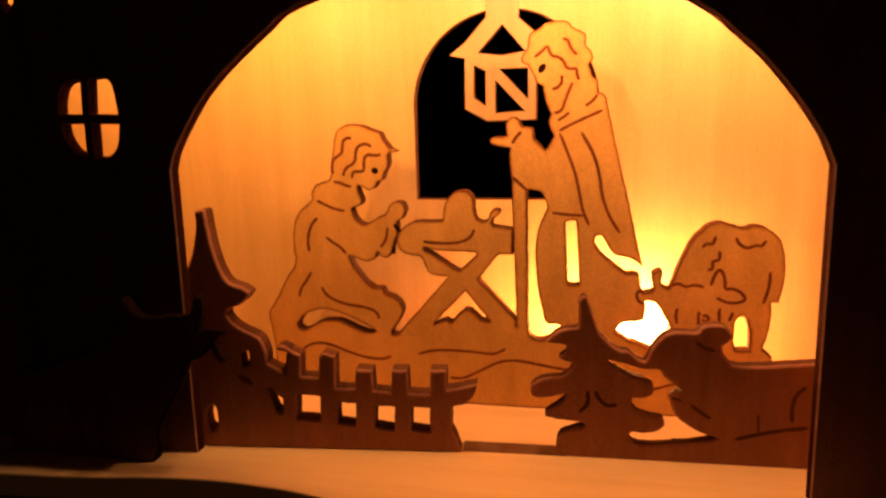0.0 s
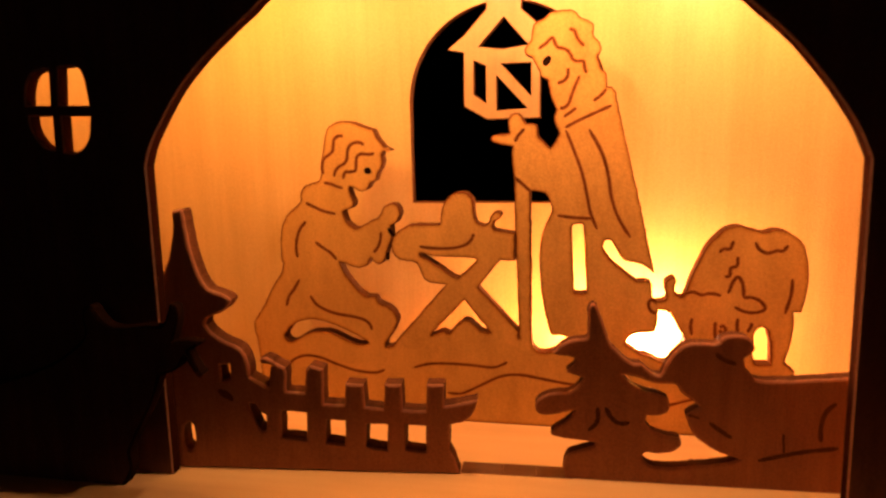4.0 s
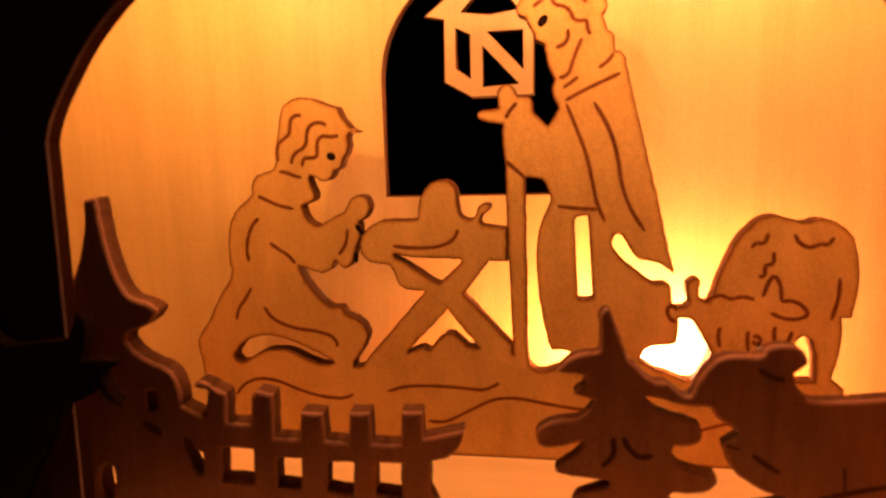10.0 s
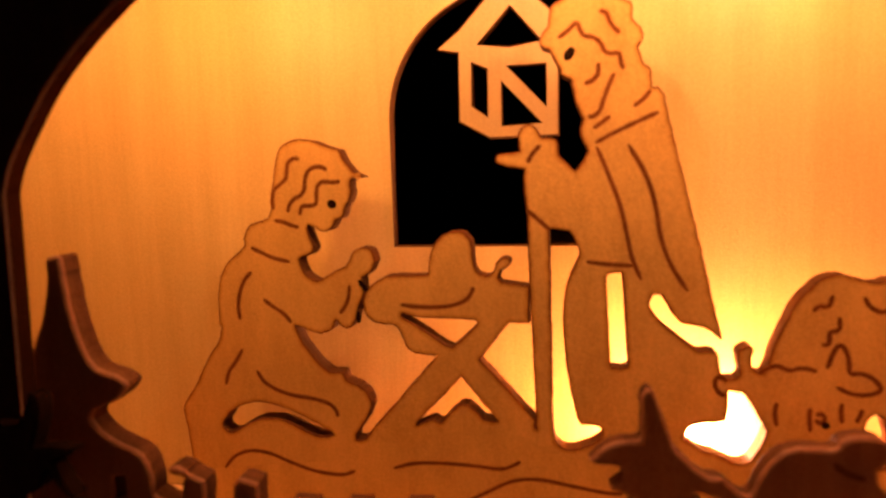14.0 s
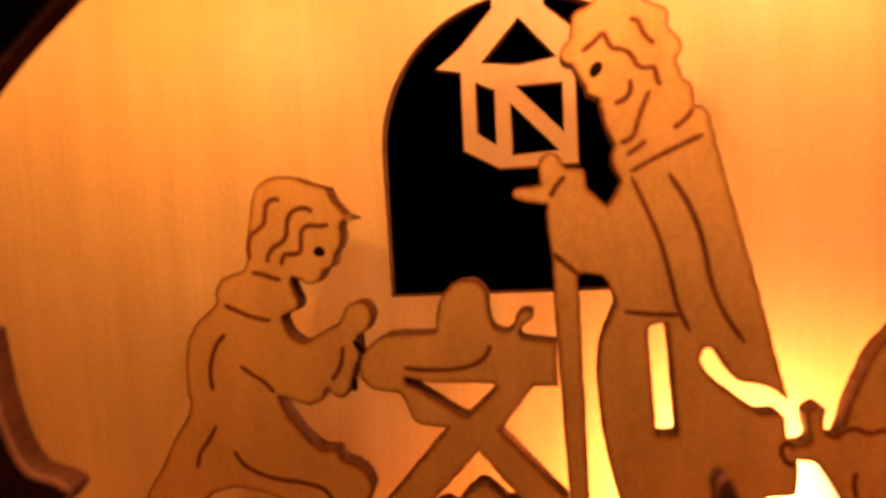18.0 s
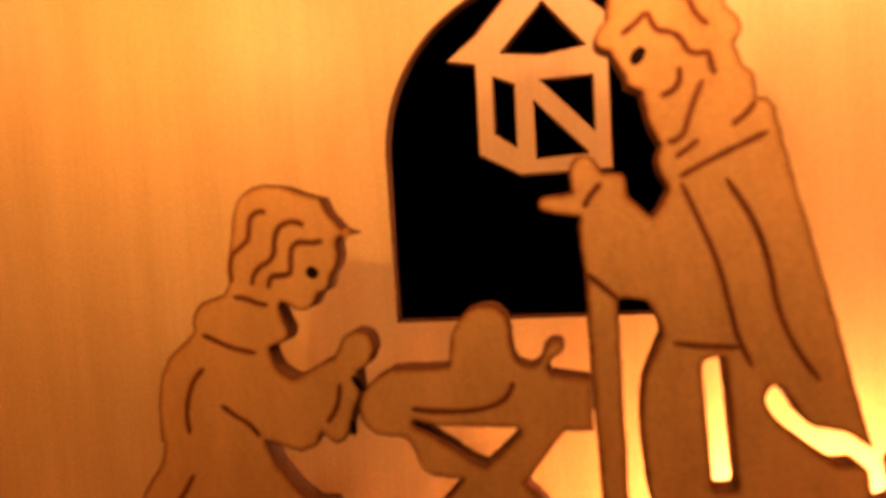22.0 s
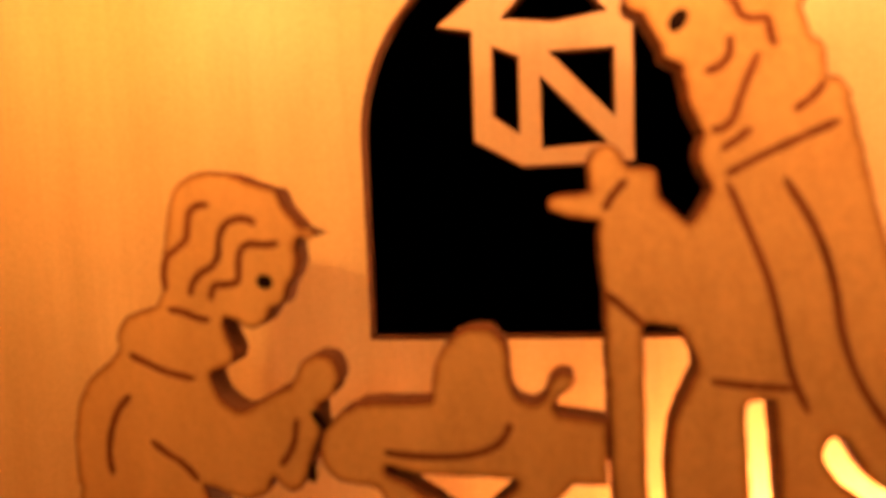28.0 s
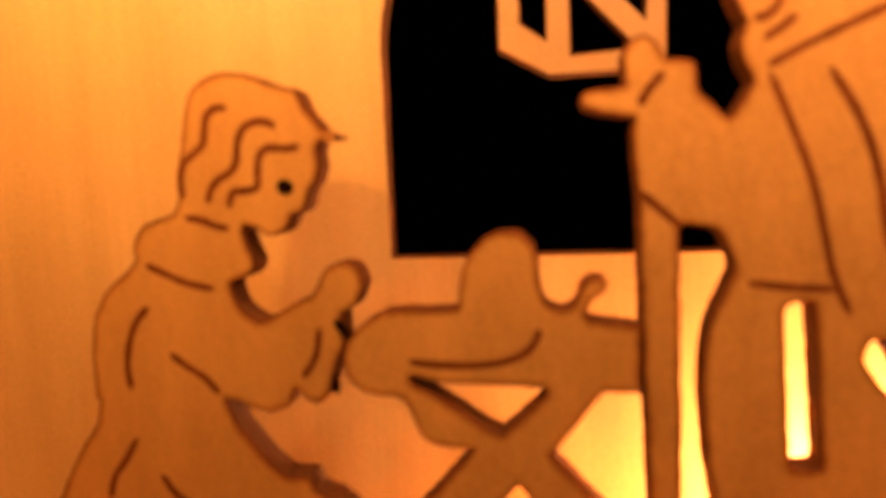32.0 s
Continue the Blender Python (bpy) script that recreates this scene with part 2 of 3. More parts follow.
def board(name, rings, thick, mats, parent, front=0.0, bevel=0.38, label="", back=0, waver=0.0, arris=None):
    return sheet([(name, rings, (), 1, (), label)], thick, mats, parent, front, bevel, back=back, waver=waver, arris=arris)[0]


def block(name, lo, hi, mat, parent=None, bevel=0.6, label=""):
    """A board as a box between two corners in millimetres with softened edges."""
    bm = bmesh.new()
    bmesh.ops.create_cube(bm, size=1)
    lo, hi = Vector(lo), Vector(hi)
    for v in bm.verts:
        v.co = Vector([lo[i] + (v.co[i] + 0.5) * (hi[i] - lo[i]) for i in range(3)]) * MM
    bmesh.ops.bevel(bm, geom=bm.edges[:], offset=bevel * MM, segments=2, affect="EDGES", profile=0.5)
    me = bpy.data.meshes.new(name)
    bm.to_mesh(me)
    bm.free()
    me.materials.append(mat)
    ob = new(name, me)
    ob.parent = parent
    if label:
        ob["label"] = label
    return ob


def thing(name, label, category, place=(0, 0, 0), turn=0.0, group=""):
    ob = new(name)
    ob.location = Vector(place) * MM
    ob.rotation_euler[2] = radians(turn)
    ob.empty_display_size = 0.01
    return tagged(ob, label, category, group)


PLY = (VENEER, CHAR, BURN, SCORCH, SINGE, PIERCED)
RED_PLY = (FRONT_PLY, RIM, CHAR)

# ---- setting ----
table = tagged(block("table_top", (-690, -560, -30), (690, 690, -8), TABLE, bevel=2), "wooden table top, deep shadow put into its near-black colour", "table", kind="structure")
# The gap in the south wall is made to hold the added fill.
for name, lo, hi in (
    ("wall_north", (-720, 700, -300), (720, 720, 800)),
    ("wall_south", (-720, -720, -300), (720, -700, 0)),
    ("wall_south", (-720, -720, 500), (720, -700, 800)),
    ("wall_south", (-720, -720, 0), (-250, -700, 500)),
    ("wall_south", (250, -720, 0), (720, -700, 500)),
    ("wall_west", (-720, -700, -300), (-700, 700, 800)),
    ("wall_east", (700, -700, -300), (720, 700, 800)),
    ("ceiling", (-720, -720, 800), (720, 720, 820)),
    ("floor", (-720, -720, -320), (720, 720, -300)),
):
    tagged(block(name, lo, hi, ROOM, bevel=2), "dark plain surface of an unlit room", "wall" if "wall" in name else name, kind="structure")

# ---- the lit wooden house ----
house = thing("light_house", "wooden christmas light house with an arched opening, lit warm from inside", "decoration")

# base board with a waved front edge
edge = smooth((-215, 158), (-160, 160), (-110, 163), (-80, 167), (-55, 168), (-28, 165), (5, 156), (60, 146), (110, 150), (150, 160), (200, 163), (245, 160))
rim = ring(edge, sharp((245, 160), (245, 262), (-215, 262), (-215, 158)))
bm = bmesh.new()
low = [bm.verts.new(Vector((x, y, -8)) * MM) for x, y in rim]
bm.faces.new(low)
up = bmesh.ops.extrude_face_region(bm, geom=bm.faces[:])
for v in up["geom"]:
    if isinstance(v, bmesh.types.BMVert):
        v.co.z = 0
bmesh.ops.recalc_face_normals(bm, faces=bm.faces[:])
sharp_rim = [e for e in bm.edges if abs(e.verts[0].co.z) < 1e-6 and abs(e.verts[1].co.z) < 1e-6]
bmesh.ops.bevel(bm, geom=sharp_rim, offset=0.6 * MM, segments=2, affect="EDGES", profile=0.5)
me = bpy.data.meshes.new("base_board")
bm.to_mesh(me)
bm.free()
me.materials.append(FLOOR_WOOD)
base = new("base_board", me)
base.parent = house
base["label"] = "pale plywood base board with a waved front edge"

# back panel with its arched window and the lantern left standing in it
WIN_L, WIN_R, WIN_Z, WIN_S = -14.3, 54.0, 75.2, 110.0
WIN_C, WIN_RAD = (WIN_L + WIN_R) / 2, (WIN_R - WIN_L) / 2
window = ring(sharp((WIN_R, WIN_Z), (WIN_R, WIN_S)), round_end(WIN_C, WIN_S, WIN_RAD, 0, 180, 40), sharp((WIN_L, WIN_S), (WIN_L, WIN_Z)))
back = board("back_panel", [ring(sharp((-205, 0), (235, 0), (235, 215), (-205, 215))), window], 4, (BACK_VENEER, CHAR, BURN), house, front=253.65,
             label="pale veneer back panel with an arched window opening")
lantern_rings = [
    ring(sharp((-0.6, 128.6), (5.5, 133.4), (13.2, 141.6), (13.5, 150), (26, 150), (25.5, 141.2), (33, 134.5), (38.2, 128.6), (32, 127.6), (31.9, 104.5), (13.3, 104.3), (5.0, 109.0), (5.2, 127.3))),
    ring(sharp((10.6, 129.3), (19.4, 138.6), (27.5, 129.3), (19, 128.3))),
    ring(sharp((8.9, 124.6), (12.9, 122.6), (12.9, 110.2), (8.9, 113.2))),
    ring(sharp((18.4, 123.2), (28.6, 123.2), (28.6, 112.3))),
    ring(sharp((16.8, 119.2), (27.2, 108), (16.9, 107.6))),
]
board("lantern", lantern_rings, 4, (DIM_LANTERN_VENEER, CHAR, BURN), house, front=253.6, label="veneer lantern silhouette hanging in the window opening")

# roof and side boards that close the box
block("roof_board", (-205, 182, 215), (235, 258, 219), PALE, house)
block("side_board", (-209, 186, 0), (-205, 258, 219), PALE, house)
block("side_board", (235, 186, 0), (239, 258, 219), PALE, house)

# front board with the round arch and the house windows
front_outline = ring(
    sharp((235, 0), (235, 219), (-205, 219), (-205, 0), (-75, 0), (-73.6, 93.5)),
    smooth((-73.6, 93.5), (-71.5, 99.1), (-66.8, 106.5), (-61.4, 113.8), (-55.3, 120), (-48.5, 125.7), (-39.2, 132.6), (-30.2, 138.4), (-2, 146.2), (20, 148.2), (42, 146.6), (62, 141.2), (78.2, 132.3), (85.1, 126.6), (92, 120.3), (96.9, 114.7), (101.8, 108.4), (106.9, 100.7), (110.3, 93.3)),
    sharp((110.3, 93.3), (111.8, 0), (235, 0)),
)
panes = [ring(
    smooth((-109.9, 111.2), (-109.3, 115.1), (-107.9, 118.5), (-105.6, 120.4), (-101.2, 121.1)),
    sharp((-101.2, 121.1), (-102, 111), (-109.9, 111.2)),
), ring(
    sharp((-99.2, 111), (-98, 121.3)),
    smooth((-98, 121.3), (-92.6, 121.3), (-90.8, 119.6), (-90.0, 115.9), (-89.6, 110.7)),
    sharp((-89.6, 110.7), (-99.2, 111)),
), ring(
    smooth((-109.2, 108.1), (-109, 104.8), (-107.4, 101.7), (-105.4, 99.6), (-102.3, 98.6)),
    sharp((-102.3, 98.6), (-101.8, 108), (-109.2, 108.1)),
), ring(
    sharp((-98.7, 107.9), (-99.2, 97.9)),
    smooth((-99.2, 97.9), (-95.4, 97.9), (-92.8, 99.2), (-90.8, 101.9), (-89.6, 107.7)),
    sharp((-89.6, 107.7), (-98.7, 107.9)),
), ring(
    sharp((-124.9, 155.4), (-118.2, 154.9)),
    smooth((-118.2, 154.9), (-120.6, 145.4), (-121.9, 143.6), (-123.2, 141.9)),
    smooth((-123.2, 141.9), (-124.5, 143.7), (-125.7, 145.7)),
    sharp((-125.7, 145.7), (-124.9, 155.4)),
)]
front = board("front_board", [front_outline, *panes], 4.2, (DARK_WOOD, SOOT, PALE), house, front=183, bevel=0.6, back=2, arris=CAUGHT_LIGHT,
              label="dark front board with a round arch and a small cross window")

# small light diodes on the rear of the front board and under the roof board, unseen, added to match the lamps
LED_SHELL, n, l, b = material("clear_led_shell")
b.inputs["Base Color"].default_value = (0.8, 0.6, 0.35, 1)
b.inputs["Roughness"].default_value = 0.25
for (x, y, z), watts, colour in LEDS:
    bm = bmesh.new()
    bmesh.ops.create_cone(bm, cap_ends=True, segments=16, radius1=2.6 * MM, radius2=2.2 * MM, depth=2.4 * MM)
    me = bpy.data.meshes.new("led")
    bm.to_mesh(me)
    bm.free()
    me.materials.append(LED_SHELL)
    led = new("led", me)
    led.matrix_world = Matrix.Translation(Vector((x, 188.4, z + (6.5 if y < 210 else 0))) * MM) @ Matrix.Rotation(radians(-90), 4, "X")
    led.parent = house
    led["label"] = "small clear light diode"

# ---- the cut-out of the holy family ----
family = thing("nativity_cutout", "pale plywood cut-out of two figures at a manger with an ox", "decoration", (0, 233, 0))
GROUND_RUNS = (
    smooth((-69.1, 19.4), (-62.7, 22.2), (-51.1, 24.1), (-36.1, 25.3), (-19.7, 26.2)),
    sharp((-19.7, 26.2), (-4.6, 31)),
    smooth((-4.6, 31), (-2.4, 32.1), (-0, 32.7), (1.9, 32), (4.1, 34.3), (6.8, 36.7), (8.8, 36.9), (11.1, 35.2), (13.1, 33.2), (16.8, 32.8)),
    sharp((16.8, 32.8), (25.4, 31.5), (30.3, 29.6)),
    smooth((30.3, 29.6), (31.6, 27.4), (33.5, 26.4), (36.5, 27), (39.7, 28.3), (42.3, 30.3)),
    sharp((42.3, 30.3), (49.2, 31.3), (60.8, 30.5)),
    smooth((60.8, 30.5), (63.3, 29.0), (65.6, 27.5), (68.7, 26.8), (71.8, 25.3), (74.8, 25.2), (77.5, 28.2), (79.6, 33.4)),
    smooth((79.6, 33.4), (88, 30), (98, 25.2), (109.5, 24.8)),
    sharp((109.5, 24.8), (112.7, 23.8)),
)
sheet([
    ("kneeling_figure", [ring(
    smooth((-22.6, 102.1), (-21.7, 100.6), (-20.7, 98.7), (-19.4, 97.1), (-18, 95.9), (-16.2, 95)),
    sharp((-16.2, 95), (-19, 94.6)),
    smooth((-19, 94.6), (-19.7, 93.6), (-19.6, 91.4), (-20, 89.5)),
    smooth((-20, 89.5), (-21, 87.9), (-21.5, 87), (-21.8, 85.6), (-22.5, 84.7)),
    sharp((-22.5, 84.7), (-24, 84.3)),
    smooth((-24, 84.3), (-24.8, 82.8), (-25.9, 81.6), (-27.9, 81.4), (-29.8, 82.3), (-31.6, 83)),
    smooth((-31.6, 83), (-31.8, 81.6), (-31, 79.8), (-30.4, 78.1), (-30.4, 76.7), (-31.6, 75.5), (-33.9, 74.7)),
    smooth((-33.9, 74.7), (-34.4, 74.1), (-34.1, 72.6), (-32.9, 70.4), (-30.8, 68.9), (-28.6, 69), (-26, 70.5), (-21.8, 72.3)),
    smooth((-21.8, 72.3), (-20.9, 74.1), (-19.6, 76.1), (-17.7, 77.1), (-15.7, 76.9), (-14.4, 75.4), (-14.1, 73.2), (-15.2, 70.9), (-17.6, 69.4)),
    sharp((-17.6, 69.4), (-17.1, 65.5), (-18.1, 63.2)),
    smooth((-18.1, 63.2), (-19, 61), (-19.9, 58.1), (-21.5, 56.2), (-23.6, 56.7), (-25.1, 58.3)),
    smooth((-25.1, 58.3), (-26.3, 56), (-28.7, 54.6), (-31.4, 55), (-36.5, 56.7)),
    smooth((-36.5, 56.7), (-35.2, 53.2), (-32.9, 49.7), (-30.2, 46.6), (-27.8, 44.7), (-23.9, 44.2)),
    sharp((-23.9, 44.2), (-22.9, 42.3)),
    smooth((-22.9, 42.3), (-19.6, 40.8), (-17.2, 38.6), (-16.6, 35.2), (-18.3, 31.2), (-21.0, 27.6)),
    sharp((-21.0, 27.6), (-21.8, 21.1), (-68.9, 15.2)),
    smooth((-68.9, 15.2), (-69.1, 19.4), (-69.9, 26.9), (-70.8, 32), (-69.8, 35), (-67.2, 38.6), (-64.5, 43.2), (-62, 47.7), (-58.7, 52.3), (-57.8, 56.2), (-58.3, 56.5), (-58.3, 62), (-57.4, 68.6), (-54.9, 73.3), (-50.6, 76.7)),
    smooth((-50.6, 76.7), (-49.6, 78.4), (-49.5, 80.7), (-48, 83), (-45.2, 84.3), (-42.8, 84.9)),
    smooth((-42.8, 84.9), (-41.6, 87), (-41.7, 89.7), (-40.6, 94.6), (-39.4, 100.5), (-37.7, 103.4), (-34.8, 104.9), (-32, 105.1), (-29.2, 104.4), (-25.7, 103.1), (-22.6, 102.1)),
), ring(
    smooth((-27.2, 27.4), (-30.9, 26.7), (-35, 28.0), (-39.5, 30.1), (-44, 31.1), (-48.7, 30.6), (-52.6, 28.9), (-56.4, 26.6), (-59.0, 28.4), (-57.2, 31.6), (-54.6, 33.7), (-51.5, 34.9), (-47.7, 35.4), (-42.6, 34.6), (-37.2, 32.7), (-31.8, 30.2), (-27.2, 27.4)),
)], [
    [(-33, 100), (-34.6, 100.1), (-36.1, 99.1), (-36.6, 97.2), (-37, 95.1), (-38.7, 93.6), (-40.4, 92.2), (-41, 89.7), (-40.8, 87.2)],
    [(-25.8, 96.9), (-27, 97.7), (-28.9, 97.8), (-30.8, 96.8), (-31.7, 94.8), (-32, 92.4), (-33.1, 90.8), (-35.1, 89.7), (-36.4, 88.2), (-36.9, 86.4)],
    [(-22.3, 94), (-24.5, 93.8), (-27, 94), (-28.4, 93), (-28.8, 91), (-29.1, 88.5), (-30.9, 88), (-32.9, 87.8), (-33.7, 85.6)],
    [(-40.8, 84.4), (-38.2, 83.9), (-36.3, 83.1), (-34, 82.5)],
    [(-47.8, 77.4), (-44.8, 76), (-41.6, 74.6), (-37, 73.5)],
    [(-48.1, 70.9), (-50.3, 68.5), (-51.8, 65), (-52.4, 61.5), (-52.1, 58)],
    [(-45.1, 63.6), (-42.2, 61.5), (-39.6, 59.8), (-37.5, 57.4)],
    [(-21, 67.5), (-21.5, 64.1), (-22.5, 61.9), (-24, 60)],
    [(-51.9, 50), (-54.2, 46.4), (-56.3, 43.7), (-57.5, 40)],
    [(-48.2, 44.2), (-46.2, 41.2), (-42.7, 39.1), (-38.1, 37.7), (-32.7, 37), (-28.2, 35.8), (-26.2, 33.9), (-25.9, 32.3)],
], 0.74,
     [(-24.8, 88.3, 1.3, 1.1, -20), (-17.4, 67.3, 1.9, 0.75, -52), (-18.9, 59.1, 0.75, 1.6, 0)], "plywood kneeling figure with burnt folds"),
    ("manger", [ring(
    smooth((-0.3, 70.2), (0, 73.4), (0.8, 76.4), (2.4, 78.8), (4.3, 80.3), (6.7, 80.9), (8.8, 80.6), (10.3, 79.3), (11, 77.3), (11.2, 74.1), (11.6, 71.7), (12.7, 70.3), (14.6, 69.9), (15.8, 70.5), (16.5, 71.8), (17.2, 73.3), (18.4, 74.2), (19.8, 74.3), (20.4, 73.3), (19.9, 72.3), (18.7, 71.6), (17.9, 70.7), (17.5, 69.4), (18.2, 68.2)),
    smooth((18.2, 68.2), (20.2, 68), (22.2, 67.7), (24.8, 67.3)),
    sharp((24.8, 67.3), (24.7, 58), (19.7, 58.2), (12.3, 48.7), (25.9, 33.5), (25.8, 28), (17.8, 31.2), (7.5, 44.2), (-4.4, 31.7), (-7, 26.1), (-18.9, 25.7), (-17.9, 27.6), (1.3, 49.4)),
    smooth((1.3, 49.4), (-2.3, 49.6), (-4.8, 50.1), (-6.4, 51.4), (-7.4, 53.7), (-8.4, 56.1), (-9.9, 57.2), (-12.4, 57.4), (-14.7, 57.8), (-16.5, 59.2), (-17.4, 61.0), (-17.5, 63.4), (-16.6, 66.0), (-14.4, 68.0), (-11.6, 69.6), (-8.5, 70), (-4.2, 69.9), (-0.3, 70.2)),
), ring(
    smooth((11.2, 58.8), (11.8, 57.7), (8.3, 54.1), (5.2, 51.6)),
    smooth((5.2, 51.6), (2.2, 53.2), (-1.4, 55.7), (-5.5, 58.2), (-7.3, 59.2), (-7, 60.2), (-4.2, 59.4), (2.5, 59), (11.2, 58.8)),
)], [
    [(-7.7, 62.5), (-4.1, 62), (1.4, 61.9), (5.7, 62.4), (8.8, 63.6), (10.4, 65.3), (11.1, 67.1)],
], 0.74, (), "plywood crossed-leg manger with a bundle on it"),
    ("standing_figure", [ring(
    smooth((32.9, 117.3), (32.5, 119.2), (31.2, 121.4), (30.4, 123.1)),
    smooth((30.4, 123.1), (28.6, 123.9), (28, 125.4), (28.8, 127), (30.1, 128.4), (30.3, 131.1), (31.2, 133.4), (33.6, 134.4), (35.8, 136.2), (39.1, 136.8), (42.4, 136.8), (44.1, 135.8), (45, 134.5), (47.9, 133.2), (49.2, 131.9), (49.2, 129), (51.2, 126.3), (51.5, 124.5), (50.6, 122.5), (51.2, 120.3), (51.6, 118.9)),
    smooth((51.6, 118.9), (53, 117.8), (53.6, 115.7), (53.5, 113.6)),
    smooth((53.5, 113.6), (55.1, 113.1), (56.2, 111.5), (56.5, 109.9), (59, 98.7), (61.8, 87.3), (64.6, 75.7), (67.2, 64), (69.4, 54.6)),
    smooth((69.4, 54.6), (66.8, 56.6), (64.1, 57.9), (60.4, 58.5), (58.3, 60.7), (56.6, 64), (55.2, 65.3), (53.8, 65), (53.2, 63.2), (54, 60.9), (56.2, 58.1), (59.9, 55), (64.2, 52.1), (67.2, 52.2), (68.6, 50.7), (69.1, 47)),
    sharp((69.1, 47), (70.5, 44.2)),
    smooth((70.5, 44.2), (70.9, 40.9), (70.5, 36), (68.7, 34.9), (64.8, 34.3), (62.6, 33.5), (61.1, 31.2)),
    sharp((61.1, 31.2), (60.2, 27.8), (41.3, 27.2)),
    smooth((41.3, 27.2), (42, 31.3), (40.5, 32.8), (37.3, 32.8), (36.2, 34.2), (34.9, 39.3), (33.8, 46), (33.1, 53.4), (32.8, 59.7), (33.3, 65.2), (34.7, 70), (36.5, 73.8), (36.8, 75.9), (35.9, 78.3), (34.3, 80.5), (30.1, 81.1)),
    smooth((30.1, 81.1), (26.5, 83.4), (24.6, 85.9), (23.9, 92.9), (24, 95.6)),
    smooth((24, 95.6), (19.8, 96.4), (17.8, 97.1), (17.3, 98.3), (18.1, 99.4), (20.5, 99.6), (23.1, 99.7)),
    smooth((23.1, 99.7), (22.8, 101.6), (23, 104.4), (24.2, 105.8), (26, 106.1), (27.4, 105), (28.4, 102.9)),
    smooth((28.4, 102.9), (30.5, 102.7), (32, 102), (32.5, 98.6), (34.3, 96.6), (36.1, 94.9)),
    smooth((36.1, 94.9), (37.7, 97), (39, 99.6)),
    smooth((39, 99.6), (38, 101.7), (37.2, 104), (38.1, 106.9)),
    smooth((38.1, 106.9), (36.9, 109), (36.2, 111.6), (35.6, 113.9), (35.3, 115.8), (34.2, 116.5)),
    sharp((34.2, 116.5), (32.9, 117.3)),
), ring(
    smooth((43.2, 69.3), (43.8, 70.4), (46, 70.6), (46.9, 69.6), (47.4, 61.6), (48.1, 49), (47.4, 47.5), (45.1, 47.5), (44.2, 48.6), (43.7, 58.4), (43.2, 69.3)),
)], [
    [(32.4, 125.6), (34.4, 126.9), (36.7, 128.7), (37.5, 127), (38.4, 125.8), (40.5, 125.2), (42.1, 123.8), (42.9, 122.1), (44.2, 121.4), (46.1, 121.3), (46.6, 119.2), (47.2, 117.7)],
    [(41.8, 131.2), (43.4, 130.4), (44.1, 128.5), (45.2, 127), (46.4, 125.8)],
    [(41.5, 119.5), (41.5, 117.3), (40.4, 115.7), (38.3, 114.9)],
    [(45.1, 117), (43.9, 114.3), (42.7, 111.1), (41.8, 108.6), (40.4, 107.4), (39.1, 107.3)],
    [(53.2, 112.8), (51.8, 111), (49.4, 109.2)],
    [(44.2, 107.3), (42.3, 105.9), (40.3, 104.6)],
    [(55, 107.7), (50, 105.6), (44.6, 103.2), (40.8, 101.2)],
    [(41, 100.4), (43.7, 93.8), (46.2, 86.9), (47.8, 80), (49, 74.3), (51.2, 68.7)],
    [(48.2, 100.6), (52, 93.7), (54.2, 86.9), (55.6, 78.6), (57.9, 72.2), (61.6, 66.2)],
    [(38.6, 73.2), (43.5, 72.6), (49.5, 72.2)],
    [(28, 101.2), (26.2, 99.3), (24.9, 97.1)],
    [(24.6, 85.9), (27.3, 83.5), (30.1, 80.9)],
], 0.74,
     [(35.0, 121.9, 1.1, 1.7, -35)], "plywood standing figure with a cloak and burnt folds"),
    ("staff", [ring(
    sharp((24.6, 85.9), (29.8, 81.2)),
    smooth((29.8, 81.2), (30, 68.1), (30.1, 46.8), (30.3, 31.6), (31.3, 27.4)),
    sharp((31.3, 27.4), (26.3, 26.7)),
    smooth((26.3, 26.7), (25.8, 38.3), (25.5, 51.7), (24.9, 68.1), (24.6, 85.9)),
)], (), 1.0, (), "long plywood staff"),
    ("ox", [ring(
    smooth((70.2, 45.3), (72.1, 45.6), (73.4, 47.1), (72.8, 49.8), (72.9, 51.9), (74.2, 53.2), (75.8, 53.2), (76.4, 52.2), (75.7, 50.5), (76.2, 48.1), (77.6, 46.9)),
    smooth((77.6, 46.9), (78.9, 47.8), (80.5, 53.1), (82.8, 58.9), (85.1, 63.6), (87.9, 66.9), (91, 69.5), (94.3, 70.1), (98.1, 69), (101.6, 68.2), (104.7, 69.1), (108.2, 68.4), (111.3, 66.2), (113.2, 63.6), (114.4, 59), (114.9, 53.4), (114.3, 47.1), (113.5, 43.2)),
    sharp((113.5, 43.2), (111.3, 43)),
    smooth((111.3, 43), (111.6, 38.4), (111.1, 33.6), (110.3, 29.5), (109.5, 26.3)),
    smooth((109.5, 26.3), (112.4, 24), (113, 20.9)),
    sharp((113, 20.9), (80.3, 19.6), (79.6, 33)),
    smooth((79.6, 33), (77.7, 36.2), (75.8, 39.8), (74, 42), (70.4, 42.4)),
    sharp((70.4, 42.4), (70.2, 45.3)),
), ring(
    sharp((105.7, 25.6), (101.0, 25.4)),
    smooth((101.0, 25.4), (100.3, 28.6), (100.2, 32.1), (100.3, 35.6), (101.5, 37.6), (103.2, 37.6), (104.6, 35.6), (105.4, 31.4), (105.7, 25.6)),
)], [
    [(88.5, 61.7), (89.9, 62.9), (91.7, 62.9), (92.6, 65.5)],
    [(94.1, 60.5), (94, 57.6), (92.2, 56.8), (92, 54.3), (90.5, 54)],
